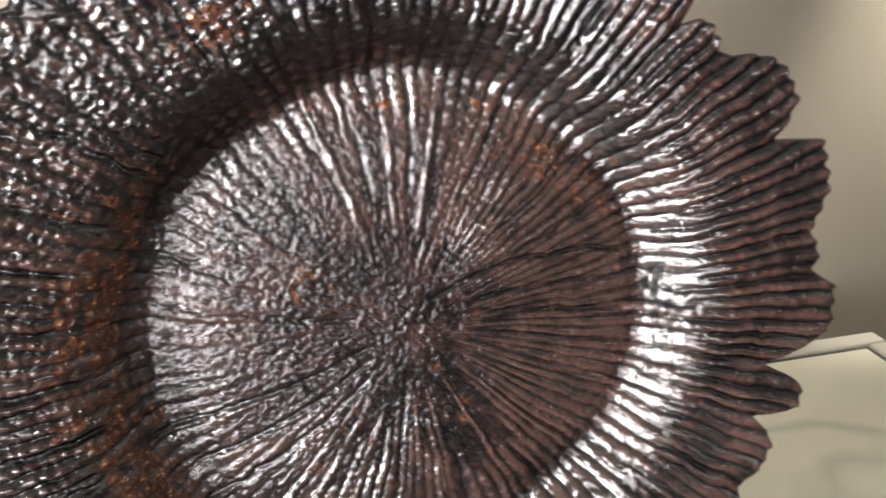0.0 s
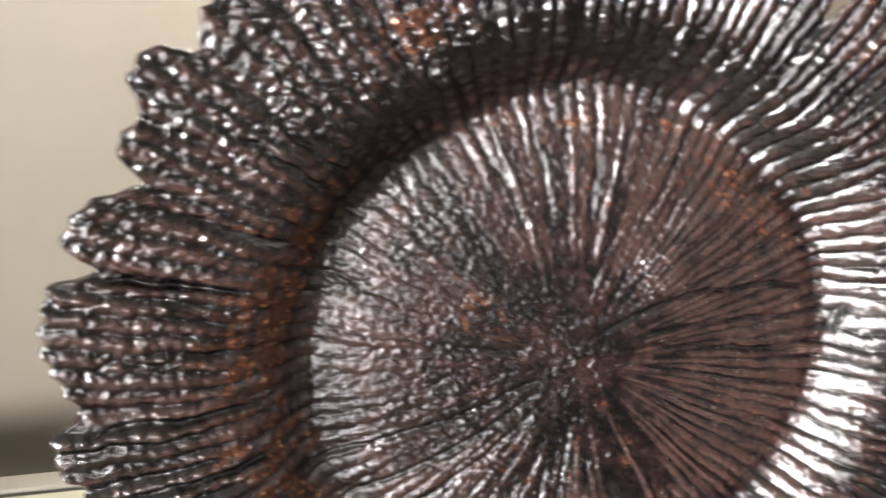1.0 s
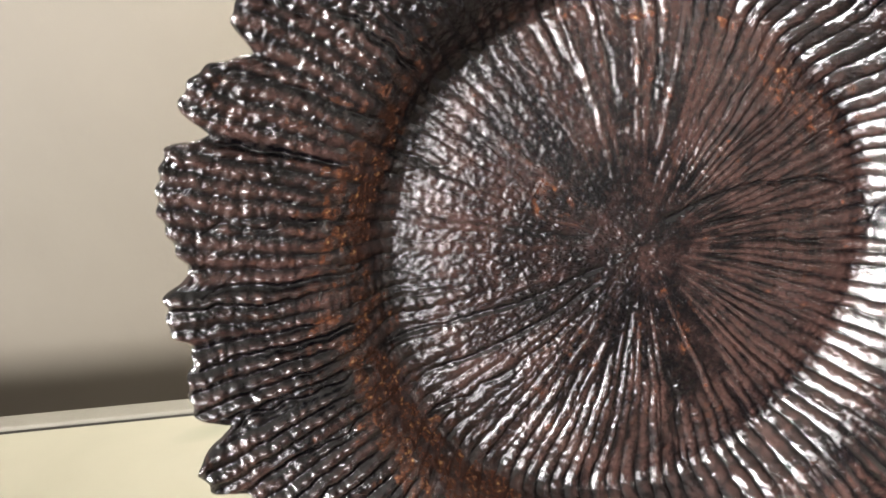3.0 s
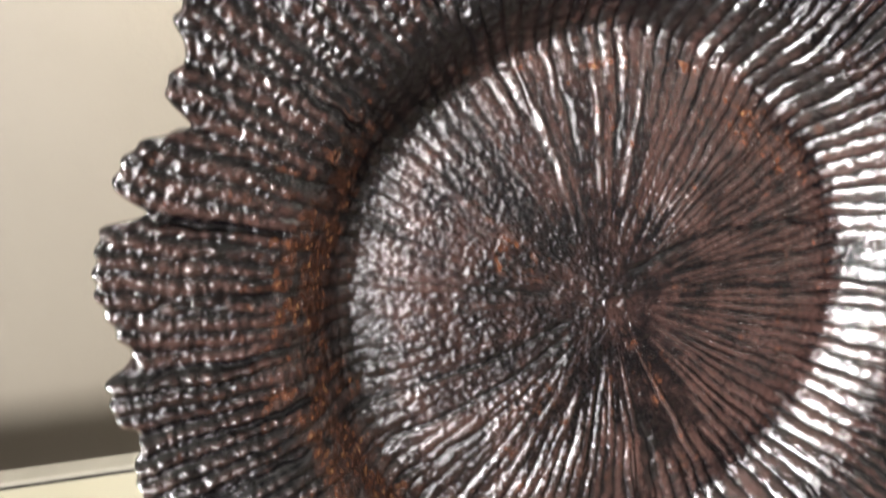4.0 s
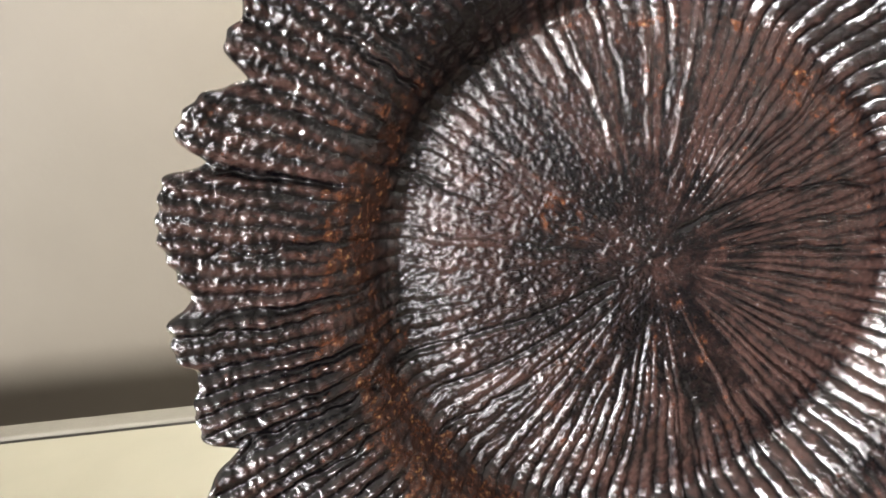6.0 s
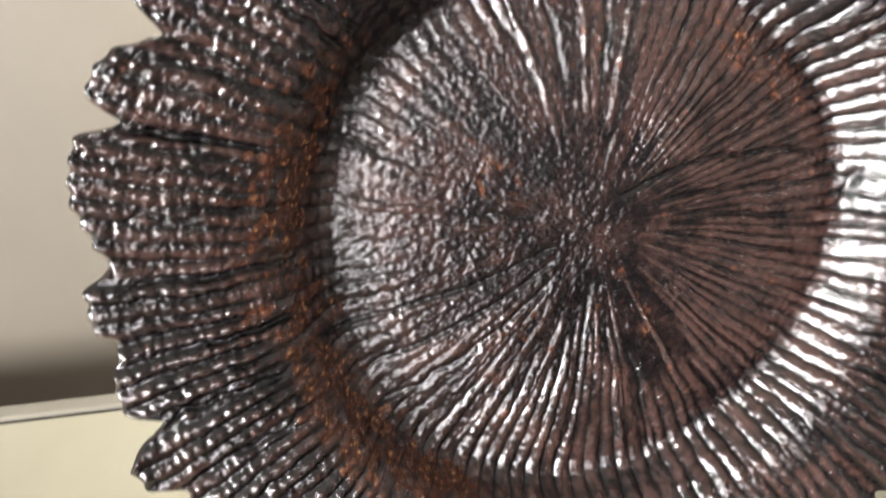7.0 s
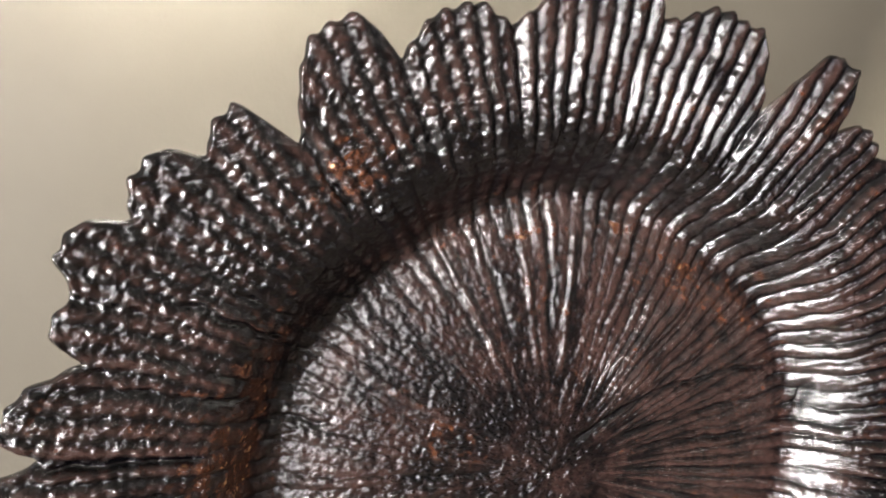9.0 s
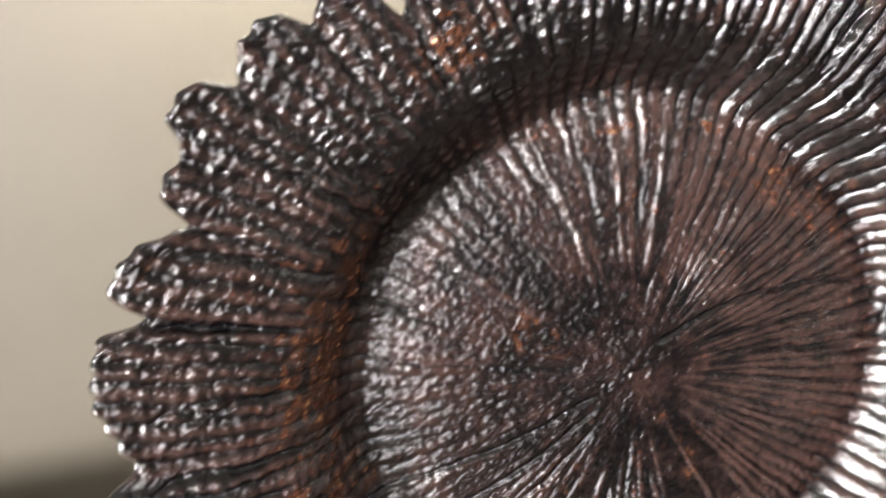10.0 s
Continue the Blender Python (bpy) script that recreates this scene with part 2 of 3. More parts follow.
def build_window(name, m, width, height):
    """A window of that size; its sill's middle stands at m, and y points out of the room."""
    win = tagged(new(name), "white framed window with clear glass panes", "window", kind="structure")
    win.matrix_world = m
    bm = bmesh.new()
    y0, y1, f, h = 0.07, 0.12, 0.05, width / 2
    box(bm, (-h, y0, 0), (-h + f, y1, height))
    box(bm, (h - f, y0, 0), (h, y1, height))
    box(bm, (-h + f, y0, 0), (h - f, y1, f))
    box(bm, (-h + f, y0, height - f), (h - f, y1, height))
    part("window_frame", bm, TRIM, win)
    p = slab("pane", (-h + f, y0 + 0.02, f), (h - f, y0 + 0.026, height - f), PANE, win)
    p.visible_shadow = False
    slab("window_sill", (-h + 0.002, -0.04, 0.002), (h - 0.002, 0.065, 0.022), TRIM, win, 0.004)


build_window("window_1", pose(WEST, (WIN_Y0 + WIN_Y1) / 2, WIN_Z0, 0, 0, 90), WIN_Y1 - WIN_Y0, WIN_Z1 - WIN_Z0)
build_window("window_2", pose((WIN2_X0 + WIN2_X1) / 2, SOUTH, WIN2_Z0, 0, 0, 180), WIN2_X1 - WIN2_X0, WIN2_Z1 - WIN2_Z0)
build_window("added_window_3", pose(EAST, (ADDED_WIN_Y0 + ADDED_WIN_Y1) / 2, ADDED_WIN_Z0, 0, 0, -90), ADDED_WIN_Y1 - ADDED_WIN_Y0, ADDED_WIN_Z1 - ADDED_WIN_Z0)


# made-up body for an added light, out of view
def build_fill_lamp(x, y, z):
    lamp = tagged(new("fill_lamp"), "added unseen fill lamp of white metal on an arm above the table", "lamp", "lamps on the wall")
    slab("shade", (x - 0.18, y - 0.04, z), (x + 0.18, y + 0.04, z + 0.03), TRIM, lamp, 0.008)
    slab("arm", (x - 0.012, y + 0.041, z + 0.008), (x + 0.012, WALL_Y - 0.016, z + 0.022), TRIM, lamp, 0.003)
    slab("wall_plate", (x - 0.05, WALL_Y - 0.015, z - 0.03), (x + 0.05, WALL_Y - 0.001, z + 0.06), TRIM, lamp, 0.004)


for at in FILL_LAMPS:
    build_fill_lamp(*at)


# ---- table ----
def build_table():
    table = tagged(new("table"), "cream marbled table with a grey-beige edging, standing by the wall", "table")
    table.location = (0, 0, 0)
    g = 0.0042
    x0, x1, y0, y1 = TABLE_LEFT, GROOVE_X, TABLE_FRONT, GROOVE_Y
    slab("tabletop", (x0, y0, TABLE_Z - 0.010), (x1, y1, TABLE_Z), TABLETOP, table, 0.0012, "cream marbled tabletop")
    slab("groove", (x0 - g, y0 - g, TABLE_Z - 0.0215), (x1 + g, y1 + g, TABLE_Z - 0.0012), DARK, table, 0, "black rubber joint round the tabletop")
    bx0, bx1, by0, by1 = x0 - g, x1 + g, y0 - g, y1 + g
    z0, z1 = TABLE_Z - 0.060, TABLE_Z + 0.001
    for lo, hi in (((bx0 - EDGE, by1, z0), (bx1 + EDGE, by1 + EDGE, z1)), ((bx0 - EDGE, by0 - EDGE, z0), (bx1 + EDGE, by0, z1)),
                   ((bx1, by0, z0), (bx1 + EDGE, by1, z1)), ((bx0 - EDGE, by0, z0), (bx0, by1, z1))):
        slab("edging", lo, hi, EDGING, table, 0.0025, "grey-beige edging strip")
    for sx, sy in ((x0 + 0.03, y0 + 0.03), (x1 - 0.07, y0 + 0.03), (x0 + 0.03, y1 - 0.07), (x1 - 0.07, y1 - 0.07)):
        slab("leg", (sx, sy, 0), (sx + 0.04, sy + 0.04, TABLE_Z - 0.022), LEG, table, 0.003)


build_table()

# ---- the plate ----
RW = 0.1005                 # mean radius of the well
RIBS = 160                  # ribs round the rim
NT = RIBS * 16              # steps round
# the well is a little out of round: direction (degrees) and radius (mm)
WELL_EDGE = [(0, 104.3), (20, 104.6), (32, 102.5), (44, 99.3), (55, 98.4), (68, 99.8), (86, 102.6), (103, 99.0), (121, 97.2), (135, 101.0), (146, 102.8), (160, 101.4),
             (186, 99.4), (203, 103.6), (222, 106.2), (240, 105.8), (293, 103.0), (310, 102.4), (335, 103.0)]
# petals of the rim: where its first notch lies (degrees), the rim's radius in it and at the tip (mm), and where the tip lies between the notches
PETALS = [(-34, 166, 170, 0.5), (-22.7, 157.5, 173.5, 0.55), (-13.8, 155.2, 178.8, 0.72), (1.2, 168.5, 171, 0.5), (6.9, 170.5, 180.0, 0.7), (21.4, 162.5, 175.8, 0.4),
          (36.5, 158.5, 161, 0.6), (44.2, 154.2, 171.2, 0.42), (55.8, 141.5, 164.5, 0.52), (73, 158, 168, 0.3), (92.2, 154.8, 162.3, 0.42), (105.2, 154.6, 170.2, 0.28),
          (119.6, 148.0, 168.0, 0.52), (127.3, 163.0, 173.4, 0.5), (136.2, 167.0, 177.8, 0.52), (144.6, 169.8, 171.2, 0.35), (150.6, 161.6, 175.2, 0.76), (160.5, 164.6, 177.2, 0.25),
          (176.1, 166.6, 175.0, 0.42), (184.8, 169.0, 173.0, 0.6), (194.8, 164.2, 179.5, 0.55), (203.6, 170, 175, 0.5)]
rng = np.random.default_rng(7)
a = 213.0
while a < 318:              # the lower edge, towards the table
    reach = min(174.0, 152.5 / abs(math.sin(radians(a + 5))))
    PETALS.append((a, reach - 8, reach, float(rng.uniform(0.3, 0.7))))
    a += float(rng.uniform(8, 13))
PETALS = sorted((p[0] % 360, p[1] / 1000, p[2] / 1000, p[3]) for p in PETALS)


def smooth(v, lo, hi):
    """0 below lo, 1 above hi, with a soft passage between."""
    w = np.clip((v - lo) / (hi - lo), 0, 1)
    return w * w * (3 - 2 * w)


def well_stretch(th):
    """How far the well's edge lies out or in from its mean, as a factor."""
    deg = np.degrees(th) % 360
    at, mm = [e[0] for e in WELL_EDGE], [e[1] for e in WELL_EDGE]
    out = sum(np.interp(deg + d, at, mm, period=360) for d in (-6, -2, 2, 6)) / 4
    return out / (RW * 1000)


def lattice(u, v, nu, seed):
    """Smooth noise in -1..1; u runs round once from 0 to 1 in nu cells, v in cells."""
    g = np.random.default_rng(seed).uniform(-1, 1, (nu, 256))
    x = (u % 1.0) * nu
    i, j = np.floor(x).astype(int), np.floor(v).astype(int)
    fx, fy = x - i, v - j
    fx, fy = fx * fx * (3 - 2 * fx), fy * fy * (3 - 2 * fy)
    i0, i1, j0, j1 = i % nu, (i + 1) % nu, j % 256, (j + 1) % 256
    return (g[i0, j0] * (1 - fx) + g[i1, j0] * fx) * (1 - fy) + (g[i0, j1] * (1 - fx) + g[i1, j1] * fx) * fy


def petal(u, at):
    """0 in the notches, 1 at the tip, with a blunt end."""
    w = np.clip(np.where(u < at, u / at, (1 - u) / (1 - at)) / 0.72, 0, 1)
    return (0.5 - 0.5 * np.cos(np.pi * w)) * 0.45 + np.sin(np.pi / 2 * w) * 0.55


def rim_radius(th):
    """The rim's radius and the nearness of a notch, for angles in radians."""
    deg = np.degrees(th) % 360
    out, fold = np.zeros_like(deg), np.zeros_like(deg)
    for k, (a0, notch, tip, at) in enumerate(PETALS):
        a1, notch1, _, _ = PETALS[(k + 1) % len(PETALS)]
        span = (a1 - a0) % 360
        u = ((deg - a0) % 360) / span
        m = u < 1
        uu = u[m]
        low = notch + (notch1 - notch) * uu
        out[m] = low + (tip - low) * petal(uu, at)
        fold[m] = np.exp(-((np.minimum(uu, 1 - uu) * span) / 1.3) ** 2)
    return out, fold


def profile(r):
    """Height of the plate's face over its well, in metres, before the ribs."""
    x = [0.0, 0.05, 0.070, 0.080, 0.088, 0.094, 0.098, 0.1005, 0.104, 0.108, 0.113, 0.119, 0.127, 0.136, 0.148, 0.160, 0.172, 0.185]
    y = [0.0006, 0.0004, -0.0006, -0.0018, -0.0032, -0.0044, -0.0047, -0.0036, 0.0002, 0.0052, 0.0108, 0.0150, 0.0178, 0.0199, 0.0221, 0.0240, 0.0256, 0.0276]
    return sum(np.interp(r + d, x, y) for d in (-0.003, -0.0015, 0.0, 0.0015, 0.003)) / 5


RIB_AMP = np.random.default_rng(3).uniform(0.5, 1.2, RIBS)
RIB_PHASE = np.random.default_rng(4).uniform(0, 2 * np.pi, RIBS)
RIB_STEP = np.random.default_rng(8).uniform(0.85, 1.2, RIBS)
WELL_RIBS = 104              # fewer and broader in the well; some reach its middle
RIB_START = np.random.default_rng(5).uniform(0.050, 0.082, RIBS)
RIB_START[::5] = np.random.default_rng(6).uniform(0.014, 0.030, len(RIB_START[::5]))
for k in range(WELL_RIBS):  # on one side they all run in to the middle
    if math.cos(2 * math.pi * k / WELL_RIBS - radians(6)) > 0.50:
        RIB_START[k] = 0.013 + 0.022 * (k * 7 % 11) / 11
    if abs(k / WELL_RIBS * 360 - 244) < 32:
        RIB_START[k] = 0.024 + 0.036 * (k * 7 % 11) / 11

# single ribs that run far in: direction inside and outside (degrees), where they begin and end (metres from the middle), and height
LONG_RIBS = [(109.3, 108.0, 0.034, 0.102, 1.0), (91.2, 90.0, 0.039, 0.102, 0.9), (78.2, 76.5, 0.0345, 0.102, 1.0), (75, 66, 0.018, 0.062, 0.55), (66, 58, 0.022, 0.068, 0.5),
             (250, 243, 0.034, 0.100, 0.8), (240, 234, 0.024, 0.100, 0.6), (277.6, 277.0, 0.040, 0.104, 0.8), (225.2, 225.8, 0.026, 0.085, 0.7),
             (329, 335, 0.038, 0.047, 0.9)]
# creases: direction inside and outside (degrees), where they begin and end (metres from the middle), and depth
CREASES = [(48, 10, 0.01, 0.099, 1.0), (30, 24, 0.022, 0.099, 0.7), (40, 38, 0.04, 0.1, 0.7), (-22, -26, 0.03, 0.098, 0.5), (63, 60, 0.05, 0.1, 0.6),
           (110, 112, 0.05, 0.1, 0.5), (15, 3, 0.024, 0.1, 0.7), (2, -6, 0.026, 0.1, 0.7), (-14, -15, 0.028, 0.098, 0.6),
           (-58, -57.4, 0.07, 0.104, 0.9), (84, 83, 0.05, 0.1, 0.7), (101, 99, 0.05, 0.104, 0.7), (153, 156, 0.08, 0.104, 0.9),
           (165, 168, 0.02, 0.062, 0.7), (206, 194, 0.014, 0.112, 1.0), (220, 205, 0.018, 0.11, 0.9), (232, 214, 0.024, 0.11, 0.7),
           (266, 259.5, 0.022, 0.104, 0.7), (284, 283, 0.05, 0.104, 0.7)]
# creases of the rim: direction, where they begin and end, and depth
RIM_CREASES = [(141, 0.106, 0.15, 1.0), (137, 0.106, 0.14, 0.8), (152, 0.11, 0.16, 0.9), (160.5, 0.118, 0.166, 1.0), (170, 0.106, 0.165, 0.7),
               (178, 0.106, 0.165, 0.8), (187, 0.106, 0.16, 0.8), (195, 0.108, 0.166, 0.9), (203, 0.108, 0.166, 0.8), (119.6, 0.118, 0.15, 0.8),
               (57, 0.116, 0.143, 0.7), (45, 0.118, 0.156, 0.6)]
# hairline cracks in the well, from point to point (mm)
CRACKS = [(-27, 54, -8, 60), (-8, 60, 7, 60), (7, -60, 20, -59), (20, -59, 34, -53), (-40, 28, -49, 12), (-49, 12, -50, -8), (44, -21, 62, 2), (62, -22, 61, 6), (52, -40, 63, -24)]


def relief(th, r):
    """Ribs, beads and grain on the face; they run together a little beside the plate's middle."""
    deg0 = np.degrees(th) % 360
    qx, qy = r * np.cos(th), r * np.sin(th)
    px, py = qx - 0.0010, qy + 0.0010
    r_true = r
    th, r = np.arctan2(py, px), np.hypot(px, py)
    u = th / (2 * np.pi)
    deg = np.degrees(th) % 360
    inside = 1 - smooth(r, 0.096, 0.107)
    outer = smooth(r, 0.110, 0.134)
    bend = (0.18 * lattice(u, r * 70, 34, 11) + 0.40 * lattice(u, r * 22 + 9, 12, 12) + 0.13 * lattice(u, r * 24, 75, 42) + 0.09 * lattice(u, r * 240, 90, 43)) * np.clip(r / 0.06, 0, 1)
    near = np.clip(np.cos(th + radians(4)) * 1.6 - 0.1, 0, 1) * inside
    left = np.clip(np.cos(np.radians(deg - 165)) * 0.9 + 0.25, 0, 1)
    knobby = np.clip(np.cos(np.radians(deg - 131)) * 3 - 1.9, 0, 1) * outer
    upper = np.clip(np.cos(np.radians(deg - 92)) * 3 - 1.9, 0, 1) * inside
    side = np.clip(np.cos(th - radians(172)) * 1.3 - 0.1, 0, 1) * inside
    size = np.interp(r, [0, 0.012, 0.04, 0.095, 0.104, 0.115, 0.14, 0.18], [0, 0.00008, 0.00060, 0.0012, 0.0016, 0.0020, 0.0019, 0.0016])
    size = size * (1 + 0.6 * near) * (1 - 0.65 * knobby)

    def ribs(count, power, step, bead, breaks):
        """One set of ribs round the plate: their height from 0 to 1, which rib, and the height without breaks."""
        ph = u * count + bend
        k = np.floor(ph).astype(int) % count
        ridge = np.sin(np.pi * (ph - np.floor(ph))) ** power
        wave = np.sin(2 * np.pi * r / (step * RIB_STEP[k]) + RIB_PHASE[k] + 2.4 * lattice(k / count, r * 130, count, 13))
        broken = np.clip(0.88 + breaks * lattice(k / count, r * 90, count, 41), 0.15, 1.4)
        return RIB_AMP[k] * broken * ridge * (1 + bead * wave), k, ridge * (1 + bead * wave) / (1 + bead)

    ha, k, ta = ribs(WELL_RIBS, 1.0 - 0.25 * near - 0.38 * (1 - inside), 0.0042, 0.10 + 0.08 * left * inside - 0.06 * near, 0.5)
    fade = 1 - inside * (1 - (0.06 + (0.94 - 0.50 * side) * smooth(r, RIB_START[k], RIB_START[k] + 0.014)))
    ha, ta = ha * fade * (1 - 0.7 * upper * (1 - smooth(r, 0.074, 0.090))), ta * fade
    hb, _, tb = ribs(RIBS, 1.35, 0.0044, 0.06 + 0.08 * left * outer, 0.35)
    h = size * ((1 - outer) * ha + outer * hb)
    top = (1 - outer) * ta + outer * tb
    # long single ribs, and deeper creases
    wander = 1.3 * lattice(u, r * 45, 9, 61) + 0.7 * lattice(u, r * 160, 30, 62)
    for a0, a1, r0, r1, high in LONG_RIBS:
        ang = a0 + (a1 - a0) * np.clip((r_true - r0) / (r1 - r0), 0, 1)
        d = np.radians((deg0 - ang - 0.5 * wander + 180) % 360 - 180) * r_true
        line = high * smooth(r_true, r0 - 0.002, r0 + 0.006) * (1 - smooth(r_true, r1 - 0.004, r1)) * np.exp(-(d / 0.00125) ** 2) * (0.85 + 0.3 * lattice(u, r * 260, 40, 63))
        h = np.maximum(h, 0.00105 * line * (0.55 + 0.45 * smooth(r_true, 0.03, 0.08)))
        top = np.maximum(top, line)
    crease = np.zeros_like(r)
    for a0, a1, r0, r1, depth in CREASES + [(a, a, r0, r1, d) for a, r0, r1, d in RIM_CREASES]:
        ang = a0 + (a1 - a0) * np.sqrt(np.clip((r_true - r0) / (r1 - r0), 0, 1))
        d = np.radians((deg0 - ang - wander + 180) % 360 - 180) * r_true
        crease = np.maximum(crease, depth * np.exp(-(d / 0.0012) ** 2) * np.clip((r_true - r0) / 0.006, 0, 1) * np.clip((r1 - r_true) / 0.008, 0, 1))
    h = h * (1 - 0.85 * np.clip(crease, 0, 1)) - 0.0009 * crease
    # knobs on the beaded side, and the hammered skin between the ribs
    gx, gy = (px + 0.25) * 2, py + 0.25
    knob = lattice(gx, gy * 470, 235, 14) * 0.7 + lattice(gx, gy * 740, 370, 15) * 0.3
    h += (0.00010 + (1 - inside) * (0.00010 * left * outer + 0.00062 * knobby)) * knob
    skin = lattice(gx, gy * 560, 280, 23) + 0.7 * lattice(gx, gy * 1150, 575, 24)
    h += 0.00011 * skin * (inside * (1.5 + 0.2 * near + 0.7 * side) + (1 - inside) * (1.2 + 0.6 * left * (1 - 0.4 * knobby) + 0.9 * np.exp(-((r - 0.112) / 0.009) ** 2)))
    # grain in the middle of the well
    h += 0.00024 * (lattice(gx, gy * 420, 210, 16) + 0.7 * lattice(gx, gy * 900, 450, 27)) * np.clip(1.7 - r / 0.012, 0, 1)
    # a broken ring line and hairline cracks in the well
    line = np.clip(0.3 + 1.6 * lattice(u, r * 0 + 7, 24, 25), 0, 1)
    h += 0.00020 * line * np.exp(-((r - 0.049 - 0.0016 * lattice(u, r * 0 + 2, 9, 26)) / 0.0006) ** 2)
    chip = lattice(gx, gy * 300, 150, 65)
    jitter = 0.0012 * lattice(gx, gy * 160, 80, 64)
    for x0, y0, x1, y1 in CRACKS:
        ax, ay, bx, by = x0 / 1000, y0 / 1000, x1 / 1000, y1 / 1000
        w = np.clip(((qx - ax) * (bx - ax) + (qy - ay) * (by - ay)) / ((bx - ax) ** 2 + (by - ay) ** 2), 0, 1)
        d = np.hypot(qx - ax - w * (bx - ax), qy - ay - w * (by - ay)) + np.abs(jitter) * 0.4
        h += np.clip(0.5 + 1.2 * chip, 0, 1) * (0.00013 * np.exp(-(d / 0.0005) ** 2) - 0.00012 * np.exp(-((d - 0.0011) / 0.0005) ** 2))
    # a lump in the wall beside the well, with a slit over it
    lx, ly = (qx - 0.1120) / 0.0060, (qy + 0.0115) / 0.0075
    h += 0.0022 * np.exp(-lx ** 2 - ly ** 2) - 0.0026 * np.exp(-((qx - 0.1080 - 0.25 * (qy - 0.006)) / 0.0013) ** 2 - ((qy - 0.002) / 0.0065) ** 2)
    # slow unevenness
    h += 0.0006 * lattice(u, r * 30, 14, 18) * np.clip((r - 0.1) / 0.03, 0, 1) + 0.00025 * lattice(u, r * 40, 12, 19) * np.clip(r / 0.03, 0, 1)
    # the second value darkens grooves and creases in the colour, as shade
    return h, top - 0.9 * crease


def thin_patina_shade(th, r, top):
    """Where the patina is worn thin: broad random patches and the larger bare places, cut back in the grooves as
    painted shade.
    """
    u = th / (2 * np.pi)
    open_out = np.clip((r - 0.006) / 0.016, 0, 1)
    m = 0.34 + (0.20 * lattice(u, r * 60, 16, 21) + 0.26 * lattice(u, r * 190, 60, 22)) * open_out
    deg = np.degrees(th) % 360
    # the last, negative patch takes rust off the upper wall to paint its shade
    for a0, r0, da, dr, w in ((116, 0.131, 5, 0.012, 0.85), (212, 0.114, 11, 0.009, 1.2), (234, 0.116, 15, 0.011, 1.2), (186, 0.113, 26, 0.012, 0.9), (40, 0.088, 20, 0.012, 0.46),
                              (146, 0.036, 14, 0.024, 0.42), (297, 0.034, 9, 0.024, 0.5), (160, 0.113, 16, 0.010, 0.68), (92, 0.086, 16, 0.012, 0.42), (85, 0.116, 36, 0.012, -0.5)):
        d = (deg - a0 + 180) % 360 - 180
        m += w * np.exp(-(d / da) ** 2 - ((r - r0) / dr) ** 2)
    # less rust colour between the ribs, which paints them shaded
    groove_shade = np.where(r < RW, 0.25, 0.75) * np.clip(0.55 - top, 0, 0.6)
    return np.clip(m, 0, 1.4) * (0.78 + 0.5 * lattice(u, r * 420, 150, 28)) - groove_shade


def brown_patina_shade(th, r, top):
    """Brown against blue-black: browner in the well and in random fields, with shade painted into grooves, creases and
    the upper wall.
    """
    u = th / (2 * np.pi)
    # the -0.40 term paints the shade of the upper wall as blue-black
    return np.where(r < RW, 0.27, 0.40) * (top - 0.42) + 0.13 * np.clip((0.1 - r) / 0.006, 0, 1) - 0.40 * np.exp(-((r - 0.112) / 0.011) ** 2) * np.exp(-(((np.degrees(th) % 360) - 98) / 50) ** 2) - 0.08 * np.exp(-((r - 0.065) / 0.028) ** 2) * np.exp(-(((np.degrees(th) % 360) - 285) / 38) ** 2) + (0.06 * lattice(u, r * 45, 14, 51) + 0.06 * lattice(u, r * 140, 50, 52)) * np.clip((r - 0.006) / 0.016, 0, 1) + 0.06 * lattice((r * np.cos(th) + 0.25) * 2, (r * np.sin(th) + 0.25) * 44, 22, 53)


def rubbed(th, r):
    """How far use has dulled the gloss: most in the well, on the side where it stands proud."""
    side = np.clip(0.62 + 0.65 * np.cos(th - radians(178)), 0.4, 1)
    rim = 0.45 * smooth(r, 0.108, 0.130) * np.clip(0.2 + np.cos(th - radians(178)), 0, 1)
    return np.clip(((1 - smooth(r, 0.096, 0.108)) * side + rim) * (0.9 + 0.35 * lattice(th / (2 * np.pi), r * 90, 40, 71)), 0, 1)


def ring_mesh(name, X, Y, Z, tint, brown, rub, mat, parent, label):
    """A mesh from rings of points; each row runs once round."""
    rows, cols = X.shape
    co = np.stack([X, Y, Z], -1).reshape(-1, 3)
    i = np.arange(rows - 1)[:, None] * cols
    j = np.arange(cols)[None, :]
    j1 = (j + 1) % cols
    quads = np.stack([i + j, i + cols + j, i + cols + j1, i + j1], -1).reshape(-1, 4)
    me = bpy.data.meshes.new(name)
    me.vertices.add(len(co))
    me.vertices.foreach_set("co", co.astype(np.float32).ravel())
    me.loops.add(quads.size)
    me.loops.foreach_set("vertex_index", quads.astype(np.int32).ravel())
    me.polygons.add(len(quads))
    me.polygons.foreach_set("loop_start", np.arange(0, quads.size, 4, dtype=np.int32))
    me.update(calc_edges=True)
    me.polygons.foreach_set("use_smooth", np.ones(len(quads), dtype=bool))
    for key, values in (("thin_patina_shade", tint), ("brown_patina_shade", brown), ("rubbed", rub)):
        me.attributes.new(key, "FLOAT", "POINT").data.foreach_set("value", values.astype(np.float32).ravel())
    me.materials.append(mat)
    me.update()
    ob = new(name, me)
    ob.parent = parent
    return tagged(ob, label)


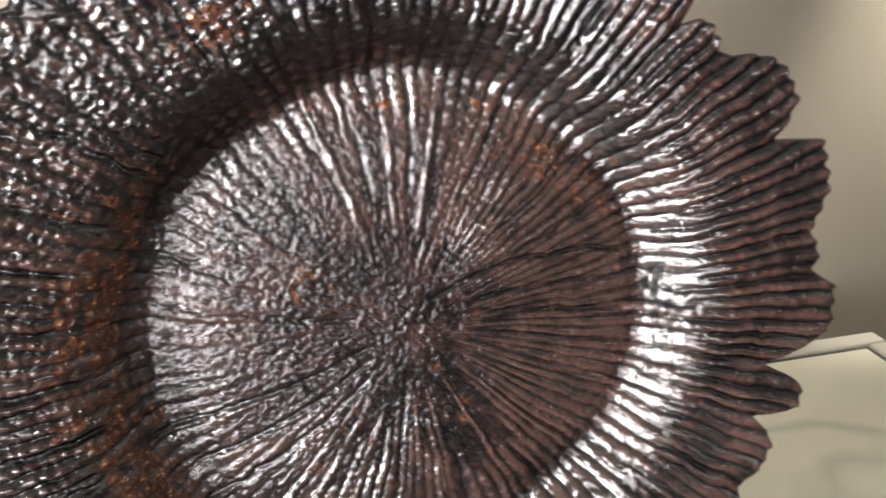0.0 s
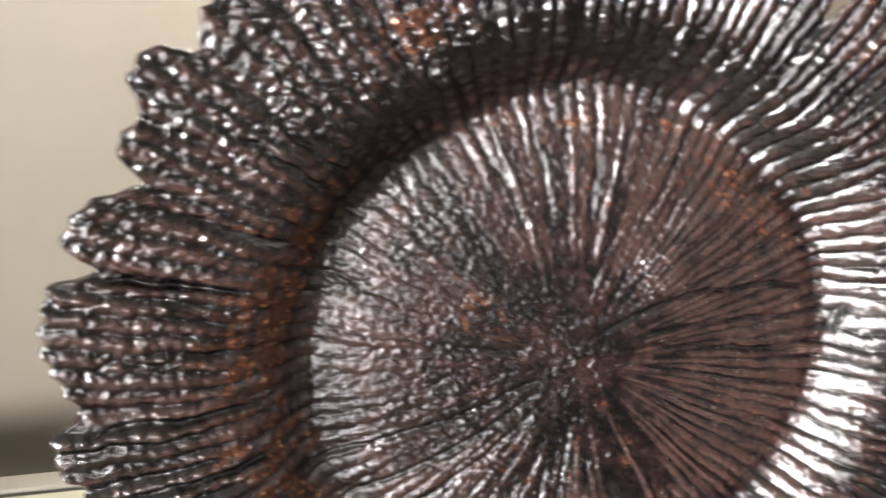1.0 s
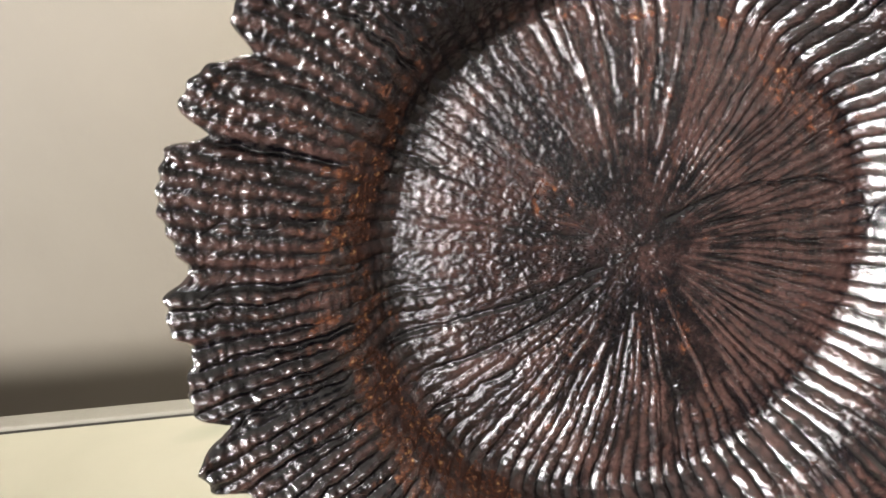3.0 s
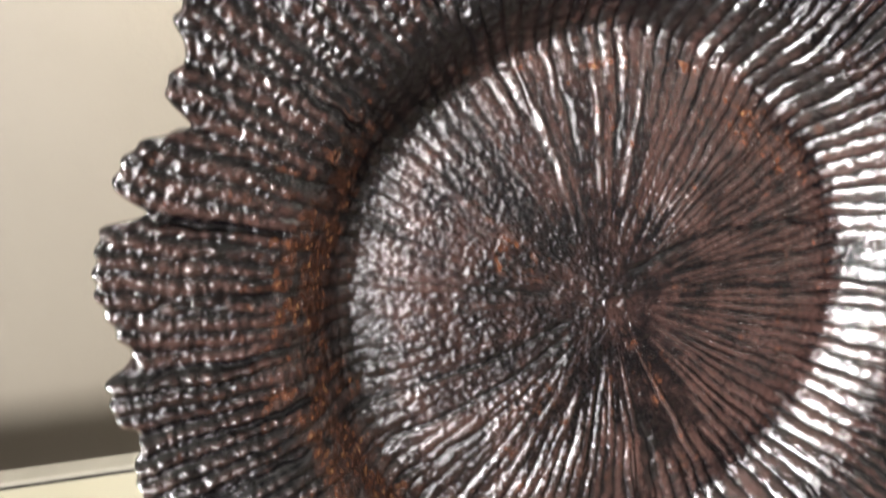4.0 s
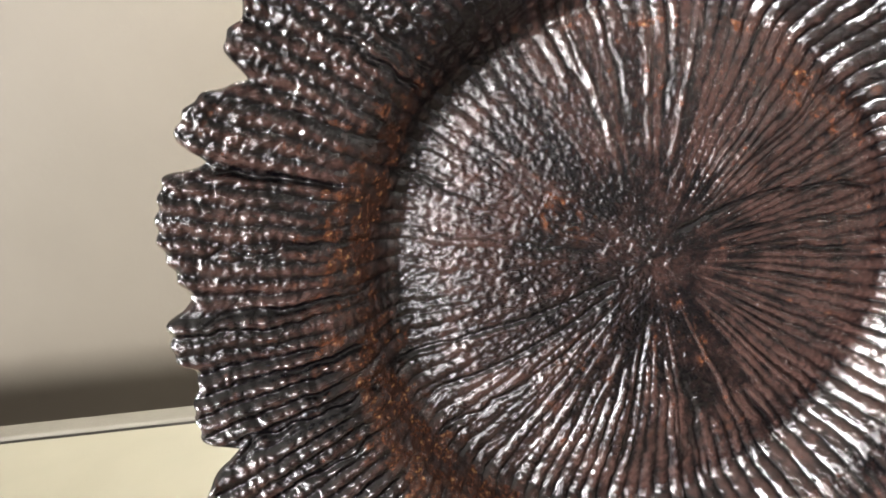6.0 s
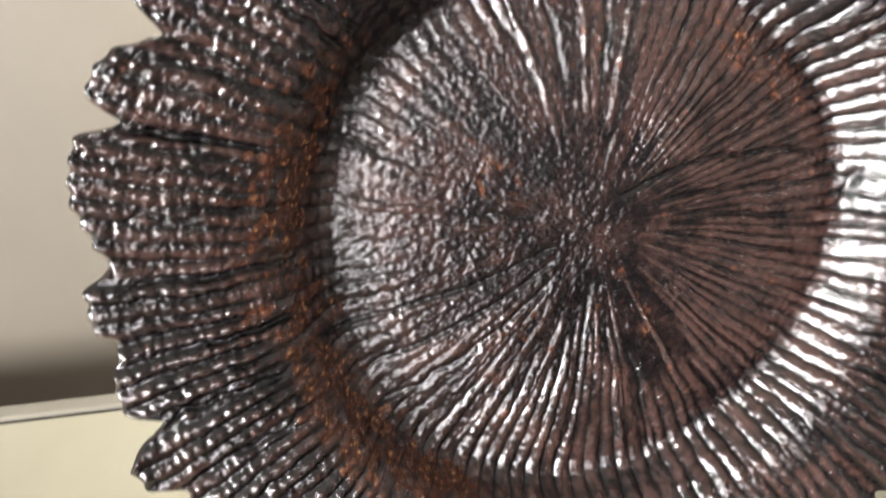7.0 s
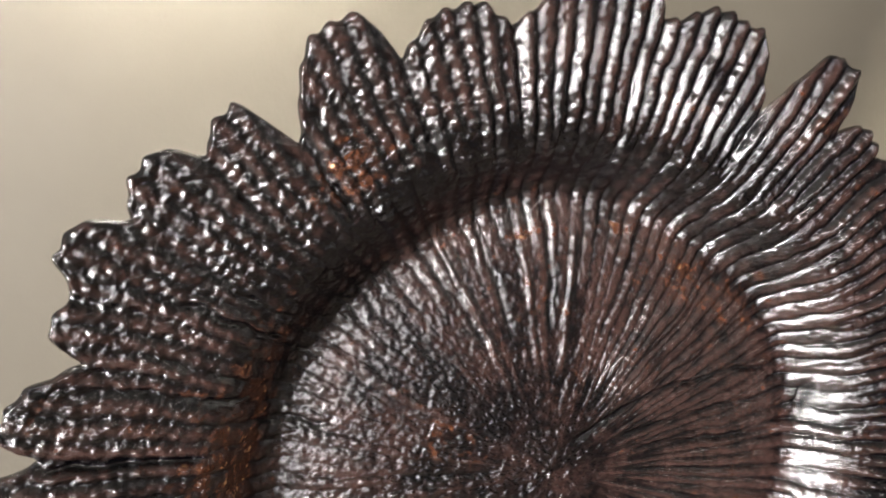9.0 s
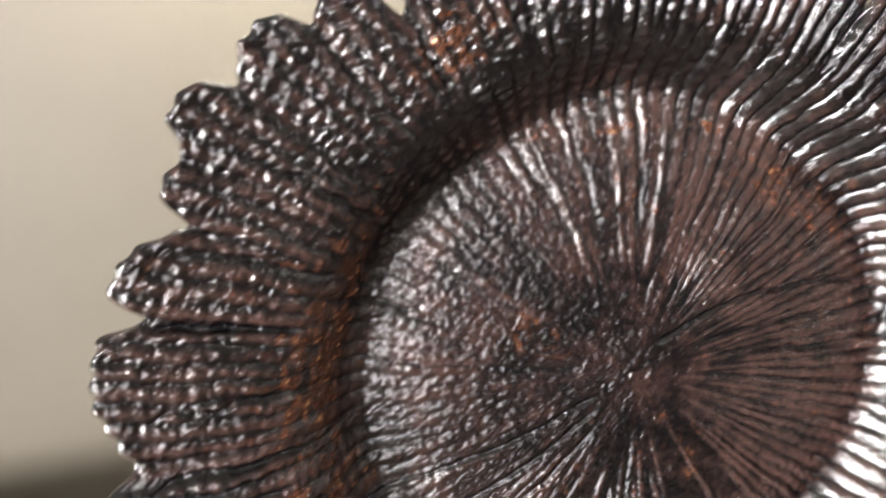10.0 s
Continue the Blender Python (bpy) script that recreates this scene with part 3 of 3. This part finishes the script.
def build_plate():
    plate = tagged(new("charger_plate"), "dark brown ribbed glass plate with scalloped rim, upright on table", "plate")
    e1, e2, n = Vector((0.99714, 0.07560, 0.0)), Vector((-0.00844, 0.11128, 0.99375)), Vector((0.07513, -0.99091, 0.1116))
    m = Matrix((e1, e2, n)).transposed().to_4x4()
    m.translation = (0.0387, 0.2847, EYE - 0.1409)
    plate.matrix_world = m
    th = (np.arange(NT) / NT * 2 * np.pi)[None, :]
    # well
    edge_well = RW * well_stretch(th)
    flat = np.concatenate([[0.0004], np.linspace(0.0012, RW, 205)])[:, None] + 0 * th
    r = flat * (1 + (edge_well / RW - 1) * (flat / RW) ** 2)
    t2 = th + 0 * r
    h, top = relief(t2, r)
    z = profile(flat) + h
    ring_mesh("well", r * np.cos(t2), r * np.sin(t2), z, thin_patina_shade(t2, r, top), brown_patina_shade(t2, r, top), rubbed(t2, r), PLATE, plate, "dark ribbed well of the plate")
    # wall and rim, the rounded edge and the back
    edge, fold = rim_radius(th)
    edge = edge - 0.0019
    thick = 0.0020
    s = np.linspace(0, 1, 245)[:, None]
    r = edge_well + s * (edge - 0.0002 - edge_well)
    t2 = th + 0 * r
    ripple = 0.0007 * lattice(t2 / (2 * np.pi), 0 * r + 3, RIBS, 31) + 0.0006 * np.sin(t2 * RIBS)
    r = r + ripple * s ** 6
    h, top = relief(t2, r)
    z = profile(r + (RW - edge_well) * np.clip(1 - (r - edge_well) / 0.03, 0, 1)) + h
    u = t2 / (2 * np.pi)
    z = z - 0.0016 * fold * np.clip((s - 0.25) / 0.5, 0, 1) + 0.0012 * lattice(u, 0 * r + 5, 22, 32) * s ** 2
    lip = np.clip((s - 0.98) / 0.02, 0, 1)
    z = z - 0.0008 * lip ** 2.5
    zr, rr = z[-1:], r[-1:]
    around = [(math.sin(q) * 0.0006, -(1 - math.cos(q)) * thick / 2) for q in np.linspace(0.35, math.pi, 7)]
    back = np.linspace(1, 0, 16)[1:]
    er = [rr + dr for dr, dz in around]
    ez = [zr + dz for dr, dz in around]
    for q in back:
        br = RW * 0.35 + (rr - 0.0015 - RW * 0.35) * q
        er.append(br)
        ez.append(profile(br) - 0.0062)
    er.append(0 * rr + 0.0004)
    ez.append(0 * rr + profile(np.array([0.0])) - 0.0062)
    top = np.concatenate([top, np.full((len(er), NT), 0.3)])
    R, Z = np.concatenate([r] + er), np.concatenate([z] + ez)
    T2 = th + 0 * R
    ring_mesh("rim", R * np.cos(T2), R * np.sin(T2), Z, thin_patina_shade(T2, R, top), brown_patina_shade(T2, R, top), rubbed(T2, R), PLATE, plate, "scalloped ribbed rim with beaded petals")


build_plate()
